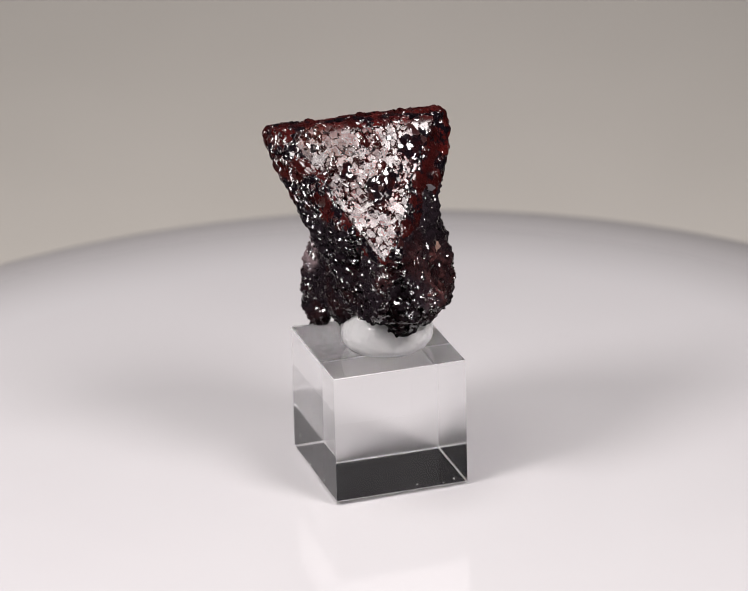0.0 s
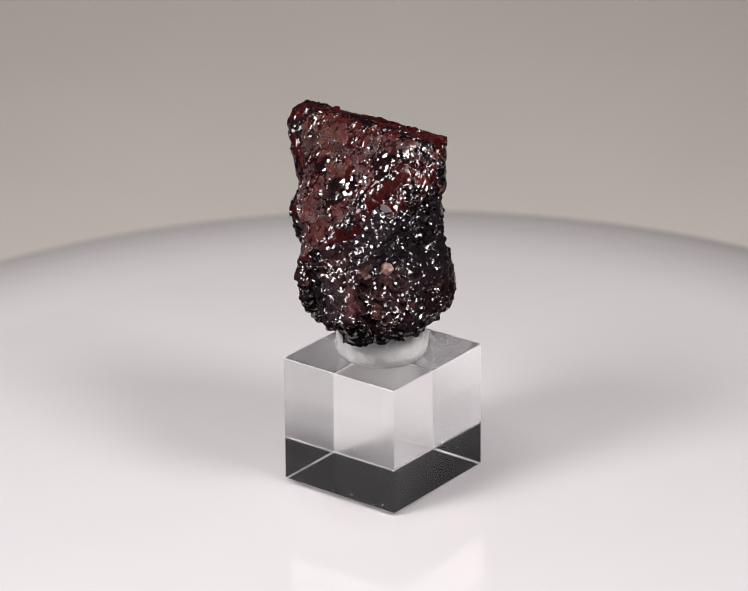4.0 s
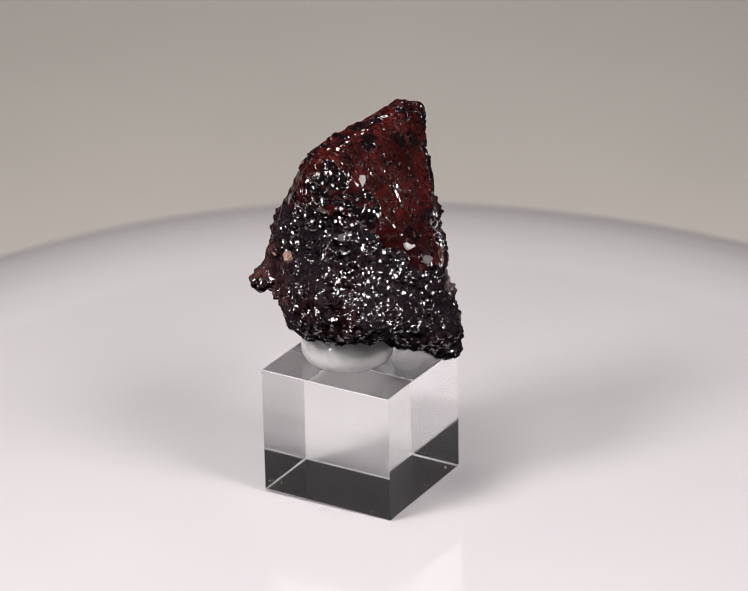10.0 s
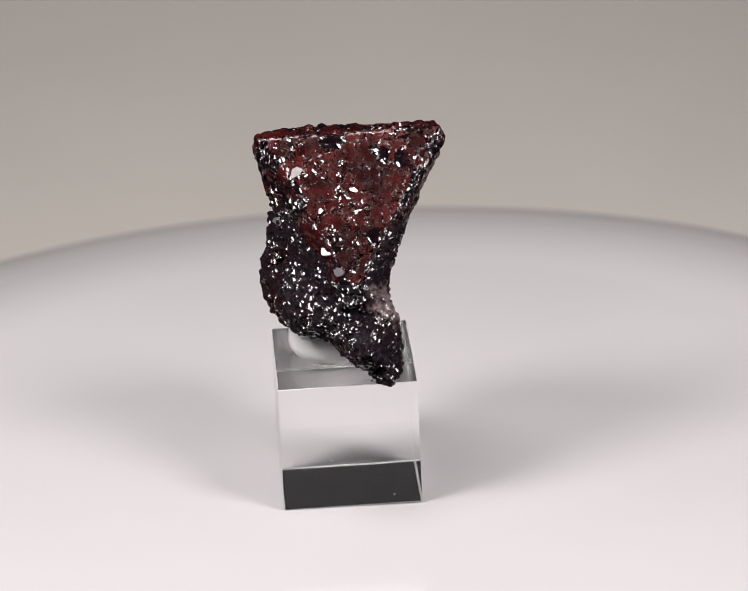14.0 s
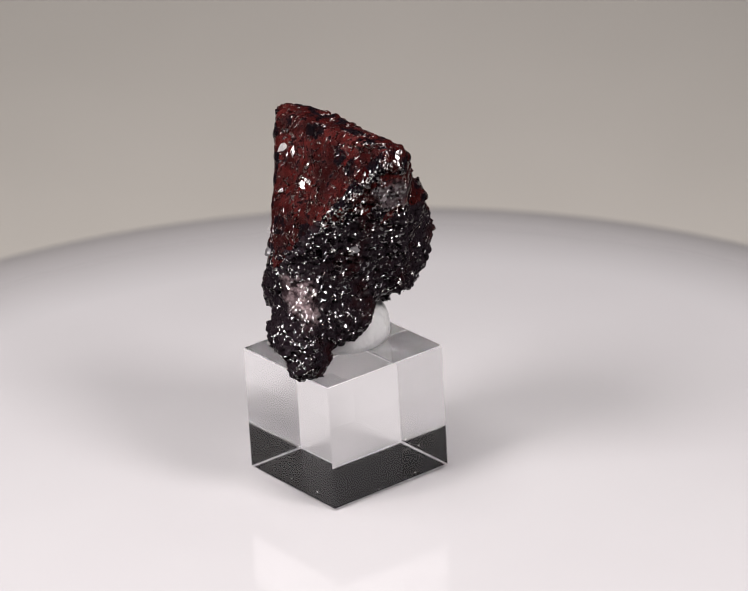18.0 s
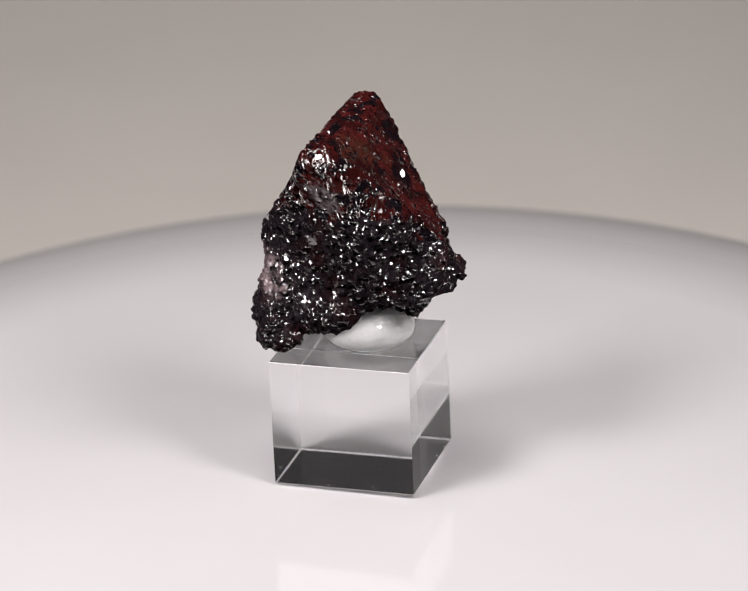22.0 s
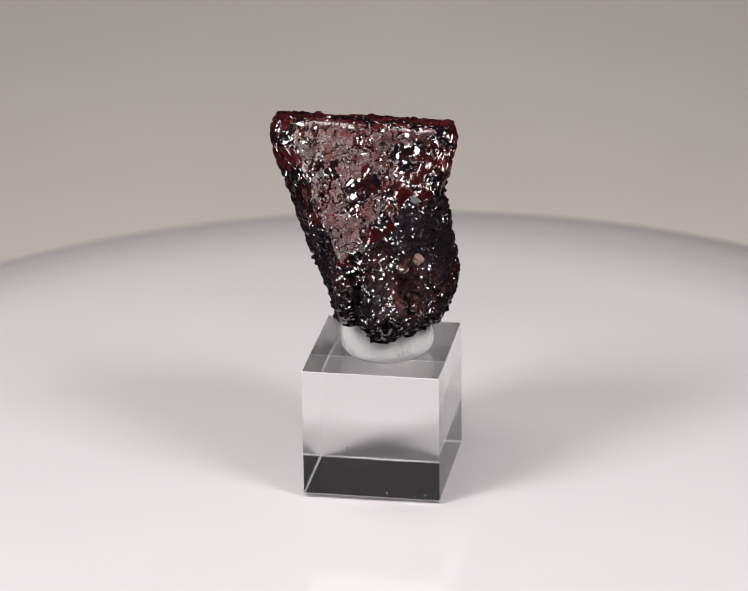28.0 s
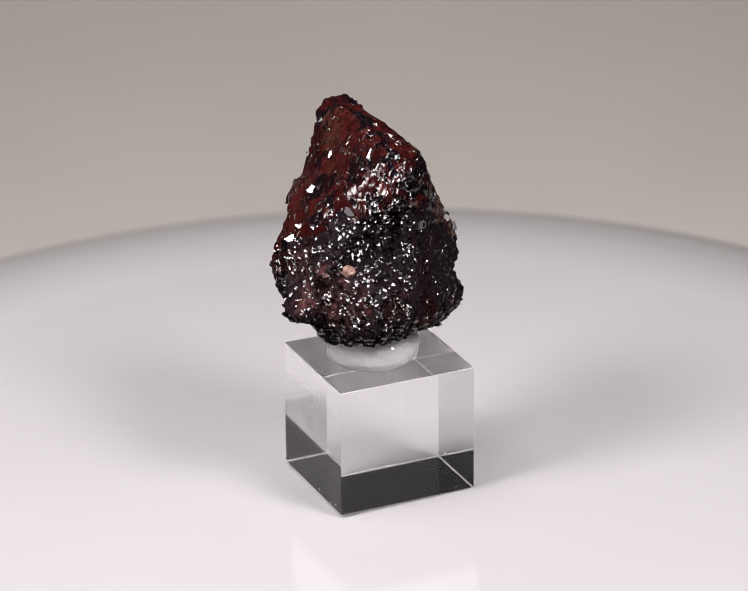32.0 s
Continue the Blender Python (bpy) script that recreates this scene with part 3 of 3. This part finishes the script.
def ragged_detail(p):
    d, r = grains(p, 1.3, 21, (1, 1, 0.7))
    return 0.5 * (d - 0.5) + 0.35 * (r - 0.5) + 0.35 * swell(p, 3.5, 5) + 0.12 * swell(p, 0.8, 8)


def druse_detail(p):
    d, r = grains(p, 2.6, 31)
    e, s = grains(p, 1.1, 37)
    return 0.75 * (d - 0.5) + 0.25 * (r - 0.5) + 0.65 * (e - 0.5) + 0.3 * (s - 0.5) + 0.3 * swell(p, 6, 9)


def grain(name, x, y, z, r, seed, material, root, label):
    """A single rounded grain set into the stone."""
    bm = bmesh.new()
    bmesh.ops.create_icosphere(bm, subdivisions=4, radius=1)
    pts = np.array([v.co for v in bm.verts])
    bump = 1 + 0.28 * swell(pts * 2, 1.3, seed) + 0.2 * swell(pts * 2, 0.6, seed + 3)
    for v, k in zip(bm.verts, bump):
        v.co = (Vector((x, y, z)) + Vector(v.co) * r * k - Vector(BASE)) * 0.001
    ob = part(name, bm, material, root, label)
    grow = ob.data.attributes.new("growth", "FLOAT_VECTOR", "POINT")
    grow.data.foreach_set("vector", np.ascontiguousarray(pts, np.float32).ravel())


def flake(x, y, z, long, wide, turn, azimuth, tilt, seed, material, root, label):
    """A thin cleaved plate with a ragged outline, leaning out of the stone."""
    rng = random.Random(seed)
    bm = bmesh.new()
    low, high = [], []
    for i in range(11):
        a, k = 2 * math.pi * (i + rng.uniform(-0.3, 0.3)) / 11, rng.uniform(0.62, 1.08)
        u, v = k * long * math.cos(a), k * wide * math.sin(a)
        high.append(bm.verts.new((u, v, 0.10 + rng.uniform(-0.03, 0.03))))
        low.append(bm.verts.new((1.08 * u, 1.08 * v, -0.45)))
    bm.faces.new(high)
    bm.faces.new(low[::-1])
    for i in range(11):
        j = (i + 1) % 11
        bm.faces.new((low[i], low[j], high[j], high[i]))
    way = Vector((math.cos(radians(azimuth)) * math.cos(radians(tilt)), math.sin(radians(azimuth)) * math.cos(radians(tilt)), math.sin(radians(tilt))))
    m = Matrix.Translation(Vector((x, y, z)) - Vector(BASE)) @ way.to_track_quat("Z", "Y").to_matrix().to_4x4() @ Matrix.Rotation(radians(turn), 4, "Z")
    bm.transform(Matrix.Scale(0.001, 4) @ m)
    part("flake", bm, material, root, label)


def specimen():
    root = tagged(new("mineral_specimen"), "dark red tetrahedral crystal on dark sparkling druse, held on clear putty", "mineral")
    v, f = surface(stone_field, (-23, -23, 22), (18, 20, 71), 0.19, 1.2)
    centre = v[f].mean(1)
    kind = stone_kind(centre)
    level = smooth_stone(v)
    slope = np.stack([smooth_stone(v + 0.4 * np.eye(3)[i]) - level for i in range(3)], -1)
    slope /= np.linalg.norm(slope, axis=1)[:, None] + 1e-9
    face_way = []
    for *_, which in TRIANGLES:
        az, el, _ = (radians(a) for a in CRYSTAL_FACES[which])
        face_way.append((math.cos(az) * math.cos(el), math.sin(az) * math.cos(el), math.sin(el)))
    for name, which, material, label in (
        ("crystal_face", 1, CRYSTAL, "dark red shining triangular crystal faces with fine cracks"),
        ("crystal_bevel", 3, BEVEL, "smooth dark red bands along the crystal's edges"),
        ("crystal_end", 2, RAGGED, "dark red ragged ends of the crystal full of glints"),
        ("matrix", 0, DRUSE, "blackish lumpy druse covered in tiny shining crystals")):
        used, index = np.unique(f[kind == which], return_inverse=True)
        ob = mesh_ob(name, (v[used] - BASE) * 0.001, index.reshape(-1, 4), material, root, label)
        way = slope[used]
        if which == 1:
            pts = v[used]
            front = pts[:, 1:2] < 0
            rim = np.where(front[:, 0], *(triangle_edge(pts, corners) for *corners, _ in TRIANGLES))
            k = np.clip((rim + 2.0) / 2.0, 0, 1)[:, None] * (pts[:, 2:] > 57.0)
            way = (1 - k) * np.where(front, *(np.array(w) for w in face_way)) + k * way
        grow = ob.data.attributes.new("growth", "FLOAT_VECTOR", "POINT")
        grow.data.foreach_set("vector", np.ascontiguousarray(way, np.float32).ravel())
    grain("pale_grain", 8.0, -9.2, 45.4, 1.25, 3, PALE, root, "pale pink rounded grain")
    grain("pale_grain", 6.4, -13.0, 45.0, 0.8, 8, PALE, root, "pale pink rounded grain")
    for x, y, z, r, seed in ((5.2, -16.8, 38.9, 1.9, 11), (7.7, -11.0, 38.4, 1.9, 12), (11.0, -7.2, 39.0, 1.6, 13), (5.2, -12.9, 45.3, 1.7, 14), (-3.8, -17.4, 43.2, 1.2, 15), (2.2, -14.5, 46.2, 1.4, 16)):
        grain("brown_lump", x, y, z, r, seed, BROWN, root, "brown rounded lump of fine crystals")
    front = ((6.0, -4.4, 66.4, 1.9, 0.8, -30, -116, 33), (-10.0, -12.5, 53.4, 1.0, 0.5, 25, -112, 36), (-2.0, -10.4, 58.3, 1.0, 0.6, 60, -143, 35), (-5.2, -10.8, 57.3, 0.7, 0.5, 30, -26, 37),
        (-0.2, -16.6, 50.0, 1.5, 0.8, 20, -49, 38), (-3.7, -11.1, 57.1, 0.9, 0.9, 0, -49, 37), (-5.1, -6.8, 62.6, 0.4, 0.9, 0, -49, 36), (-0.1, -15.2, 52.0, 1.0, 0.5, -10, -49, 38),
        (7.6, -5.7, 64.7, 0.8, 1.1, 20, -107, 34), (5.6, -4.0, 66.9, 0.8, 0.6, 0, -106, 34), (-15.9, -4.3, 65.1, 0.5, 1.1, -10, -103, 35))
    back = ((-1.9, 7.9, 58.7, 0.8, 1.0, 0, 119, 38), (3.8, 5.4, 63.2, 0.6, 0.9, 0, 120, 37), (-2.9, 7.5, 59.6, 1.0, 0.5, -30, 109, 37), (3.2, 9.1, 56.6, 0.9, 0.4, 45, 110, 37),
        (-0.1, 8.1, 58.0, 0.6, 0.9, 0, 52, 38), (0.6, 12.0, 51.4, 0.5, 0.7, 0, 32, 38), (-9.2, 0.6, 68.2, 0.7, 0.4, 0, 30, 56), (7.5, 1.0, 68.1, 0.8, 0.5, 0, 173, 53))
    end = ((-19.0, -0.4, 67.1, 1.0, 0.6, 20, 173, 36), (-13.8, -0.9, 52.4, 0.7, 0.4, 0, 174, 34), (-10.9, -11.4, 54.1, 0.8, 0.5, 50, -166, 35), (-16.2, -5.1, 61.8, 0.7, 0.5, 0, -169, 34),
        (-13.7, -1.8, 51.6, 0.8, 0.5, 0, 150, 34), (-19.3, 0.4, 66.6, 0.7, 0.7, 0, 164, 36), (-10.8, 4.7, 47.8, 0.8, 0.5, 20, 164, 34))
    for seed, row in enumerate(front + back + end):
        flake(*row, seed, BRIGHT_FLAKE, root, "bright cleaved flake")
    for row in ((7.1, 5.5, 62.8, 1.5, 0.9, 20, 89, 32, 1), (2.8, 12.5, 50.2, 1.1, 0.8, -30, 68, 36, 2), (-15.8, -4.3, 65.0, 1.1, 0.6, 40, -96, 40, 3)):
        flake(*row, WHITE_FLAKE, root, "shining white cleaved flake")
    for row in ((10.8, 3.8, 53.0, 1.3, 1.0, 0, 38, 6, 21), (0.7, 15.0, 47.3, 1.0, 0.8, 30, 62, 22, 22), (7.8, -9.1, 56.7, 1.3, 0.8, -30, -55, 18, 23), (-10.9, 4.1, 47.7, 1.1, 0.8, 10, 168, -4, 24), (9.2, 4.6, 46.5, 1.0, 0.7, 0, 40, 12, 25)):
        flake(*row, GREY_FLAKE, root, "dull grey cleaved flake")
    return root


BASE = np.array(STONE_BASE)
room()
table()
backdrop()
TURNTABLE, CUBE, PUTTY, STONE = turntable(), display_cube(), putty(), specimen()


def motions():
    """The turntable goes round clockwise, and all that stands on it goes with it."""
    rate = -13.8511
    times = [0.5 * i for i in range(65)]
    places = (
        (TURNTABLE, Matrix.Translation((0, 0, -0.0004))), (CUBE, STAND), (PUTTY, STAND @ Matrix.Translation((0, 0, 0.0242))),
        (STONE, STAND @ Matrix.Translation([0.001 * c for c in BASE])))
    for thing, place in places:
        walk(thing, [(t, Matrix.Rotation(radians(rate * t), 4, "Z") @ place) for t in times])


motions()
